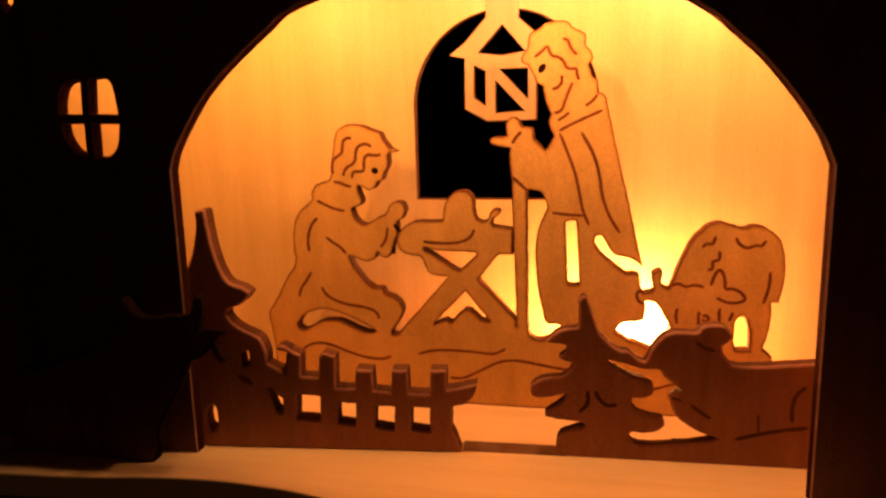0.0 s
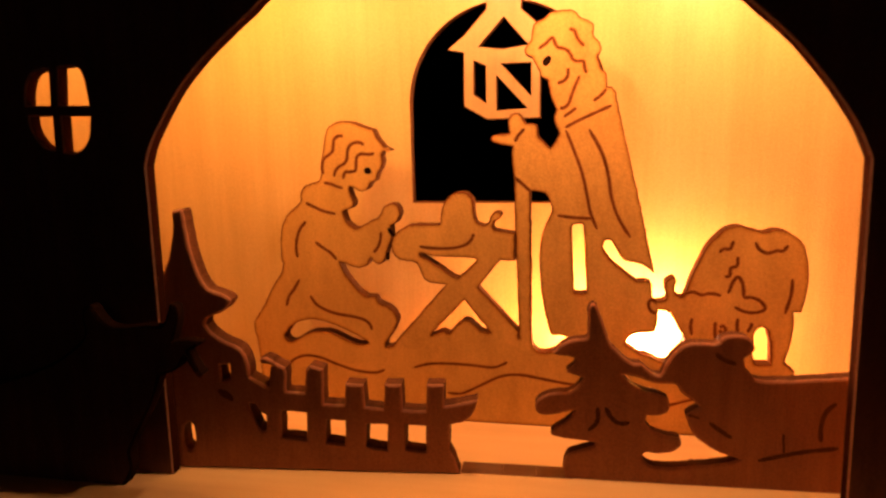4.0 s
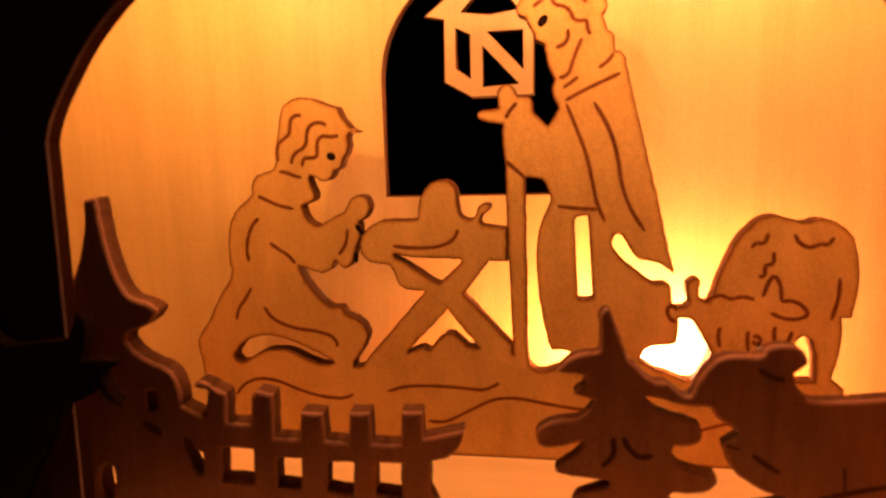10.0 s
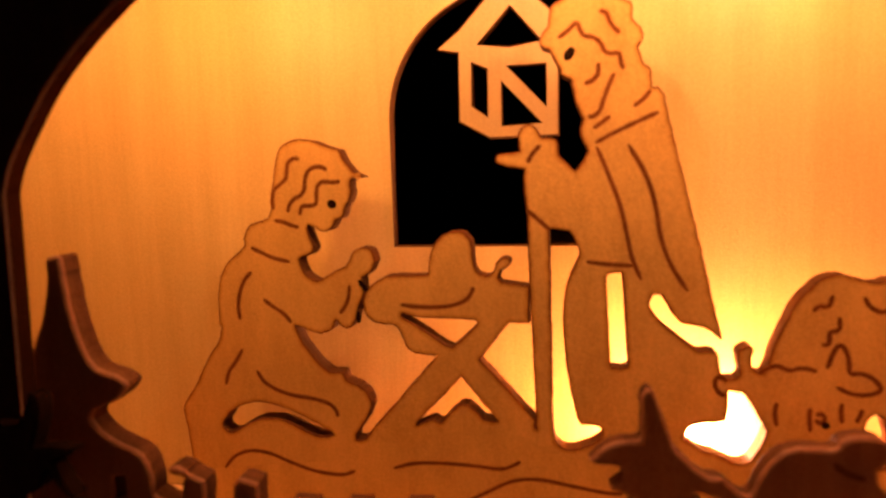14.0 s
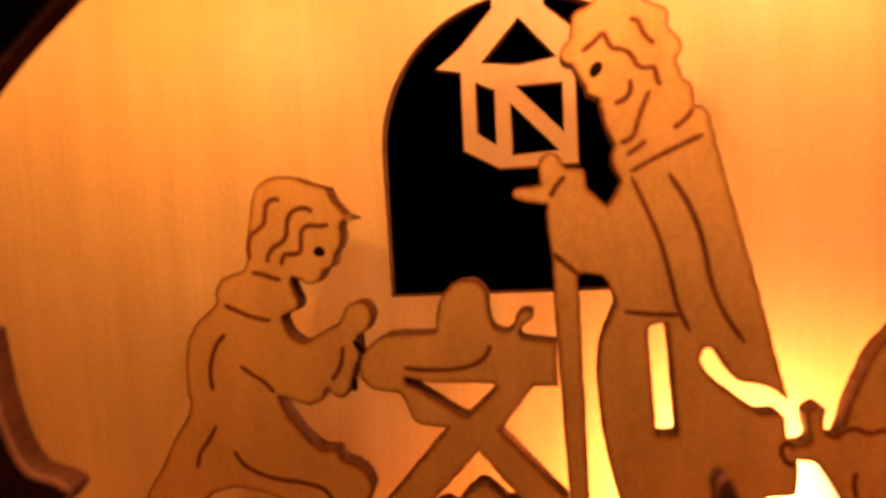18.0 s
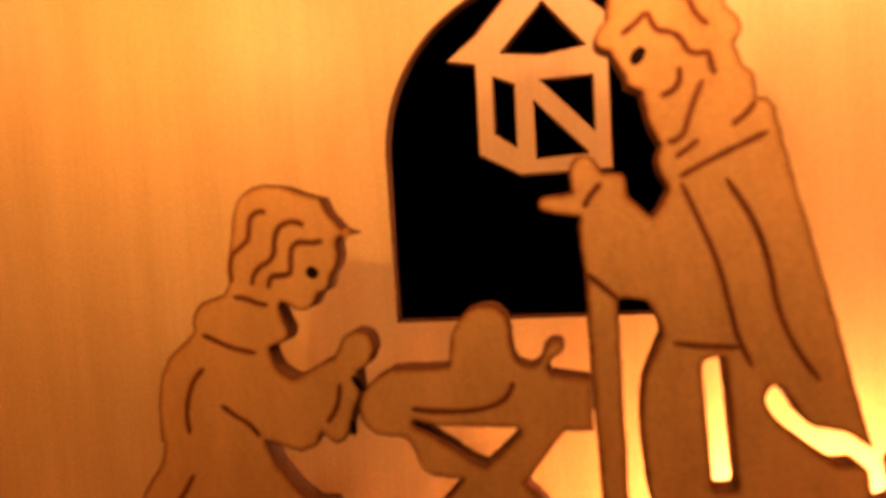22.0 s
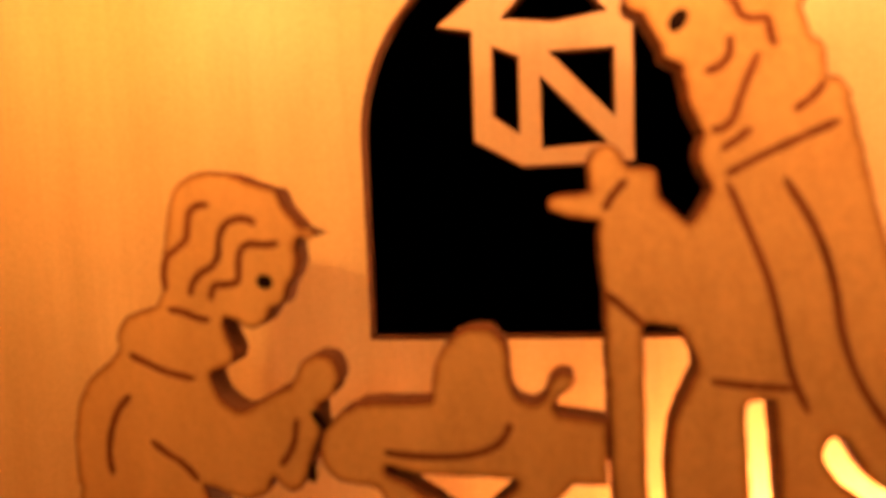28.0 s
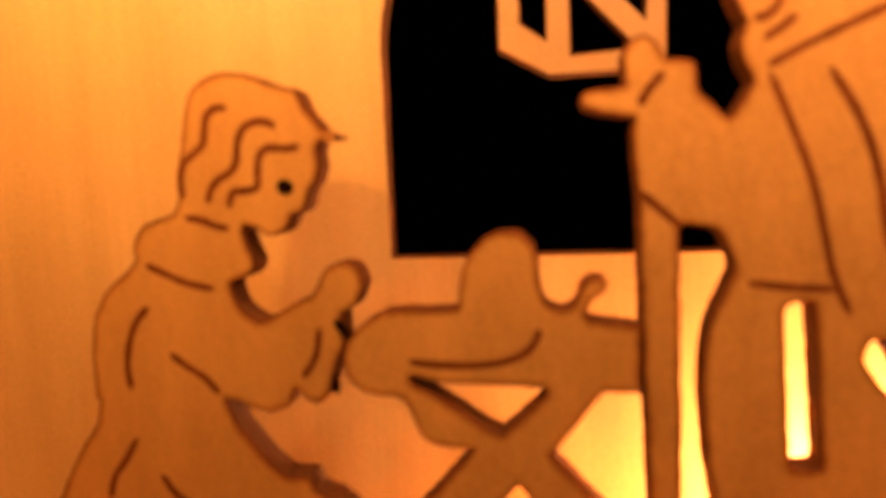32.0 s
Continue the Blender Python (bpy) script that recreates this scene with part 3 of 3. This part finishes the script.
    [(99, 65.1), (100.2, 62.9), (102.6, 61.7), (105.3, 62.5), (107.1, 62.5), (108.4, 64.3)],
    [(110.3, 53.7), (110.2, 48.8), (108.8, 42.5)],
    [(77.6, 47.3), (79.8, 48.5), (81.6, 48.8), (83.9, 47.9), (86, 48.4), (88.2, 48.3), (89.7, 47.7)],
    [(91.8, 48.5), (93.1, 52.4), (94.5, 54), (96, 51.7), (96.5, 47.3)],
    [(96.5, 47.3), (99, 47.5), (101.5, 46.3), (103, 44), (100.6, 42.7), (97.1, 42.8), (93.9, 44.3)],
    [(81.4, 40.2), (81.0, 37.6), (81.5, 34.5)],
    [(88.5, 39.2), (88.4, 36.6), (88.7, 33.5)],
    [(89.8, 37.4), (90.9, 37.9), (91.7, 36.6), (90.6, 35.6), (89.7, 36.6)],
    [(95.2, 40.6), (95.0, 38.5), (95.3, 35.8)],
    [(99.4, 39.3), (98.9, 37.6), (98.2, 36.1)],
    [(70.2, 45.4), (68.4, 45.8), (67.8, 44.1), (68.7, 42.2), (70.2, 41.4)],
], 0.74, [(91.9, 35.2, 0.95, 0.8, 0)], "plywood grazing ox with burnt contours"),
    ("ground_strip", [ring(*GROUND_RUNS, sharp((115, 0), (-69.5, 0)))], [
    [(-59.3, 16.4), (-56.1, 19.9), (-51.3, 21.7), (-45.7, 21.2), (-40.2, 19.2), (-32.9, 17), (-25.6, 16.4), (-21.6, 17.7)],
    [(-11.1, 19), (-5.8, 20.6), (1.2, 21.1), (9.8, 20.9), (16.6, 20.4), (19.9, 21.4), (22, 22.7)],
    [(0.9, 10.3), (6.1, 10.4), (13, 13.9), (19.9, 17.4), (26.6, 18.2), (34.8, 17), (42.9, 15.8), (46.9, 15.8)],
    [(63.5, 11.1), (73.3, 9.9), (80.9, 12.1), (88.4, 14.2)],
], 0.66, (), "low plywood ground with burnt contour lines"),
], 5.2, PLY, family, bevel=0.3, waver=0.22)

# ---- the cut-outs in front: a tree with a fence, and a tree with a lying animal ----
fence_side = thing("fence_cutout", "reddish plywood cut-out of a tree and a picket fence", "decoration", (0, 195.2, 0), 5.71)
sheet([
    ("pine_tree", [ring(
    smooth((-70.5, 80.4), (-68.1, 80.7), (-67.5, 79.3), (-67.1, 75.7), (-66.5, 70.2), (-65.1, 63.8), (-63.5, 59.4), (-61.5, 56.9), (-57.5, 55.4), (-55.4, 53.6), (-56.2, 51.7), (-59.2, 49.6), (-62.9, 48.1)),
    smooth((-62.9, 48.1), (-63.7, 46), (-61.8, 43.5), (-58.5, 41.1), (-54.1, 39), (-52.1, 36.1), (-51.3, 31.9), (-51.7, 26.8)),
    sharp((-51.7, 26.8), (-53.7, 0), (-77.3, 0)),
    smooth((-77.3, 0), (-80.1, 18.4), (-78.4, 52), (-76.0, 60.5), (-73.0, 67.5), (-71.4, 74), (-70.8, 80.2)),
), ring(
    sharp((-60.2, 33.6), (-57.4, 33.8), (-57.2, 29.2), (-60.0, 28.8), (-60.2, 33.6)),
), ring(
    smooth((-73.5, 13.4), (-71.8, 14.7), (-70.7, 14.1), (-70.2, 11.5), (-70.5, 8), (-72, 5.5), (-73.8, 6.9), (-74.1, 10.4), (-73.5, 13.4)),
)], [
    [(-61.4, 25.6), (-59.3, 24.3), (-57.0, 22.4)],
    [(-68.9, 36), (-68.5, 32.5), (-66.4, 29.7)],
], 1.5, [(-59.2, 24.2, 2.6, 1.2, -32)], "plywood pine tree behind the arch post"),
    ("fence", [ring(
    sharp((-57.4, 31.4), (-51.1, 29.7), (-45.5, 26.5), (-45, 32.7), (-43.5, 34.3), (-40.1, 32.8), (-40.4, 25.4), (-34.8, 25), (-33.9, 32.4), (-32.7, 33.6), (-28.7, 32.5), (-29, 21.6), (-22.8, 21.3), (-22.2, 28.0), (-16.6, 27.9), (-16.5, 21), (-11, 20.3), (-10.3, 28.0), (-5.2, 28.0), (-5.1, 20.1), (1.7, 19.8), (2.3, 28.1), (7.3, 28.2), (7.4, 21.4), (17.2, 23.5)),
    smooth((17.2, 23.5), (15.8, 19.6), (13.4, 16.9), (8.9, 15.6)),
    sharp((8.9, 15.6), (8.5, 7.8)),
    smooth((8.5, 7.8), (9.7, 5.2), (11.5, 0)),
    sharp((11.5, 0), (-60, 0), (-57.4, 31.4)),
), ring(
    smooth((-52.9, 21.6), (-50.4, 21.2), (-48.6, 18.4), (-47.2, 17.6)),
    smooth((-47.2, 17.6), (-47.6, 12.6), (-49.4, 12.9), (-50.9, 16.4), (-52.9, 21.6)),
), ring(
    sharp((-42.2, 19), (-34.5, 18.6), (-35, 10), (-42.8, 10.6), (-42.2, 19)),
), ring(
    sharp((-28.5, 16.5), (-22.7, 16.2), (-23.3, 8.6), (-29, 9.3), (-28.5, 16.5)),
), ring(
    sharp((-16.2, 15.5), (-9.9, 15.3), (-10.4, 7.1), (-16.6, 8.2), (-16.2, 15.5)),
), ring(
    sharp((-4.4, 15.2), (1.7, 15.1), (1.3, 6.8), (-4.6, 7.5), (-4.4, 15.2)),
)], (), 1, (), "plywood picket fence"),
    ("rail", [ring(
    smooth((-48, 35.4), (-46.2, 35.9), (-44, 35.1)),
    sharp((-44, 35.1), (-43.2, 33.3)),
    smooth((-43.2, 33.3), (-46.1, 34), (-47.8, 34.5), (-48, 35.4)),
)], (), 1, (), "short plywood stub on the fence end"),
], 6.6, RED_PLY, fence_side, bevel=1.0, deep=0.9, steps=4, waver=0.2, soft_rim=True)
hedge = thing("animal_cutout", "reddish plywood cut-out of a tree and a lying animal", "decoration", (0, 197.5, 0), 2.29)
sheet([
    ("pine_tree", [ring(
    sharp((63.3, 35.7), (64.4, 31.2)),
    smooth((64.4, 31.2), (61, 32), (58, 32.4)),
    smooth((58, 32.4), (60.6, 29.7), (64.8, 27.7), (69.4, 26.6), (71, 24.8), (70.9, 21.8), (68.4, 20.6), (65.1, 20.5)),
    smooth((65.1, 20.5), (64.8, 18.2), (67.2, 15.7), (71.2, 14.4), (74.2, 14), (74.8, 12.1), (73.3, 10), (69.6, 9), (65.4, 9), (64.4, 7.6), (66.2, 5.2), (70.6, 4.8), (79.1, 5.5)),
    sharp((79.1, 5.5), (79.3, -1), (42.5, -0.3)),
    smooth((42.5, -0.3), (41.9, 3.2), (42.8, 6.8), (45.4, 8.5), (49.8, 10), (51, 11.4)),
    sharp((51, 11.4), (41.9, 12.3)),
    smooth((41.9, 12.3), (38.5, 13.1), (39, 14.9), (41.9, 16.9), (44.1, 19.1), (45.1, 21.3)),
    smooth((45.1, 21.3), (41, 20), (36.6, 19.2), (34.3, 19.9), (33.6, 22.1), (34.8, 24.3), (37.4, 25.7), (41.8, 26.6), (44.7, 27.5), (47.5, 31.1)),
    smooth((47.5, 31.1), (43, 32.3), (43.1, 33.6), (44.8, 34.9), (44.5, 37.1)),
    smooth((44.5, 37.1), (41.7, 37.4), (38.8, 38), (39.5, 39.3), (41.9, 41.4), (45.1, 42.6), (48, 43), (48.5, 46.7), (48.3, 50.6), (48.9, 52.6), (50.2, 52.9), (51.2, 51.2), (53, 46.2), (54.8, 41.4), (57.9, 37.9), (60.4, 36.1), (63.3, 35.7)),
)], [
    [(51.4, 22.5), (51.4, 18.2), (48.9, 15.2)],
    [(53.6, 22.6), (55.2, 19.6), (57.5, 17.9), (60.4, 18.2)],
], 1.3, (), "plywood pine tree with burnt twigs"),
    ("lying_animal", [ring(
    smooth((62.9, 36), (66.4, 33.2), (68.4, 32.8), (69.9, 36.1), (72.1, 39.4), (74.6, 41.6), (78.3, 42.4), (81.8, 42.1), (83.4, 42.7), (84.4, 43.9), (86.0, 44.7), (90.2, 44.5), (92.2, 43.3), (93.1, 41.2), (92.1, 39.5), (90.6, 38.3)),
    smooth((90.6, 38.3), (90.9, 36), (92.4, 33.6), (94.4, 32.2), (100.5, 32.1), (125, 34.6)),
    sharp((125, 34.6), (128.2, -1.6), (77.6, -0.9), (77.4, 5.4)),
    smooth((77.4, 5.4), (86.5, 6.9), (90.9, 8.5)),
    smooth((90.9, 8.5), (85.5, 10), (82.5, 11.8), (79.2, 14), (76.9, 17.5), (75.9, 21)),
    sharp((75.9, 21), (79.3, 23.7)),
    smooth((79.3, 23.7), (77.4, 25.4), (74.4, 27.5), (72.4, 30), (68.1, 30), (63.9, 31.2)),
    sharp((63.9, 31.2), (62.9, 36)),
)], [
    [(82.8, 39.5), (85, 37.8), (88.3, 36.7)],
    [(82.1, 19.2), (85.2, 16.9), (88.2, 14.9)],
    [(76.4, 21.3), (79.4, 20.4)],
    [(101.7, 16.8), (102.1, 11.3)],
    [(95.5, 8.5), (101.8, 10.4), (108.1, 12), (116, 13.3)],
    [(114.6, 26.4), (112, 23.6), (111.1, 19.1), (111.4, 14.9)],
], 1.3, (), "plywood lying animal with burnt contours"),
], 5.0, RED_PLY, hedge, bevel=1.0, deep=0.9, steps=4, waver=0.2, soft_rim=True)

# ---- thin dark strip laid on the floor between fence and tree ----
for x0, x1 in ((11.5, 24), (24.03, 34), (34.03, 44.5)):
    block("floor_joint", (x0, -0.4, -0.2), (x1, 6.2, 0.14), STRIP_DARK, hedge, bevel=0.05)

# ---- dark animal cut-out before the front board ----
shade = thing("dark_animal_cutout", "dark plywood animal cut-out beside the arch", "decoration", (0, 175, 0))
# Left part is added, unseen, to shade the floor; black edge hides lit rims.
board("animal", [ring(
    smooth((-141.7, -8.3), (-135.4, 25.9), (-126, 29.8), (-114.8, 33.3), (-103.6, 38.1), (-95.5, 43.7), (-93.2, 47.1), (-93.6, 51.1), (-92.7, 54.3)),
    smooth((-92.7, 54.3), (-90.3, 54.9), (-88.3, 52.2), (-85.9, 49.6), (-81.7, 48.6), (-74.2, 49.6), (-68.8, 49.8), (-66.6, 52.7), (-65.3, 56.2)),
    smooth((-65.3, 56.2), (-63.5, 55.3), (-63.3, 51.8), (-64.5, 47.8), (-65.6, 45.3)),
    smooth((-65.6, 45.3), (-61, 45.8), (-56.5, 45.4)),
    smooth((-56.5, 45.4), (-58.6, 43.9), (-61.1, 42.7)),
    smooth((-61.1, 42.7), (-59.4, 39.4), (-57.3, 35.7)),
    smooth((-57.3, 35.7), (-59, 36.1), (-61, 38.6), (-62.4, 41.1)),
    smooth((-62.4, 41.1), (-64.5, 37.7), (-67.2, 36.1), (-70.6, 35.2)),
    smooth((-70.6, 35.2), (-72.3, 30.6), (-74.4, 26), (-77.3, 21.1), (-80.9, 15), (-83.1, 10.4), (-82.9, 5.1), (-87, -1.4)),
    sharp((-87, -1.4), (-141.7, -8.3)),
)], 4.2, (DARK_WOOD, PIERCED, BURN), shade, bevel=0.8)

# ---- small warm bulb on the floor behind the figures ----
bulb = thing("light_bulb", "small glowing warm bulb on a short socket", "bulb", (65, 245, 0))


def lathe(name, profile, mat, parent, label="", steps=24):
    """A turned part from radius and height pairs in millimetres."""
    bm = bmesh.new()
    rings = [[bm.verts.new(Vector((r * math.cos(2 * math.pi * k / steps), r * math.sin(2 * math.pi * k / steps), z)) * MM) for k in range(steps)] for r, z in profile]
    for lo, hi in zip(rings, rings[1:]):
        for k in range(steps):
            bm.faces.new((lo[k], lo[(k + 1) % steps], hi[(k + 1) % steps], hi[k])).smooth = True
    bm.faces.new(rings[0][::-1])
    bm.faces.new(rings[-1])
    me = bpy.data.meshes.new(name)
    bm.to_mesh(me)
    bm.free()
    me.materials.append(mat)
    ob = new(name, me)
    ob.parent = parent
    if label:
        ob["label"] = label
    return ob


GLOW, n, l, b = material("glowing_bulb_glass")
b.inputs["Emission Color"].default_value = (1.0, 0.50, 0.20, 1)
b.inputs["Emission Strength"].default_value = 60
b.inputs["Base Color"].default_value = (0.8, 0.7, 0.5, 1)
SOCKET, n, l, b = material("white_plastic_socket")
b.inputs["Base Color"].default_value = (0.6, 0.58, 0.52, 1)
b.inputs["Roughness"].default_value = 0.5
lathe("socket", [(4.2, 0), (4.2, 3), (3.8, 4), (3.2, 5)], SOCKET, bulb, "short pale socket")
lathe("glass", [(2.6, 5), (3.6, 7), (4.0, 9.5), (3.8, 12), (2.8, 14.5), (1.2, 16.5), (0.3, 17.2)], GLOW, bulb, "glowing flame-shaped glass")
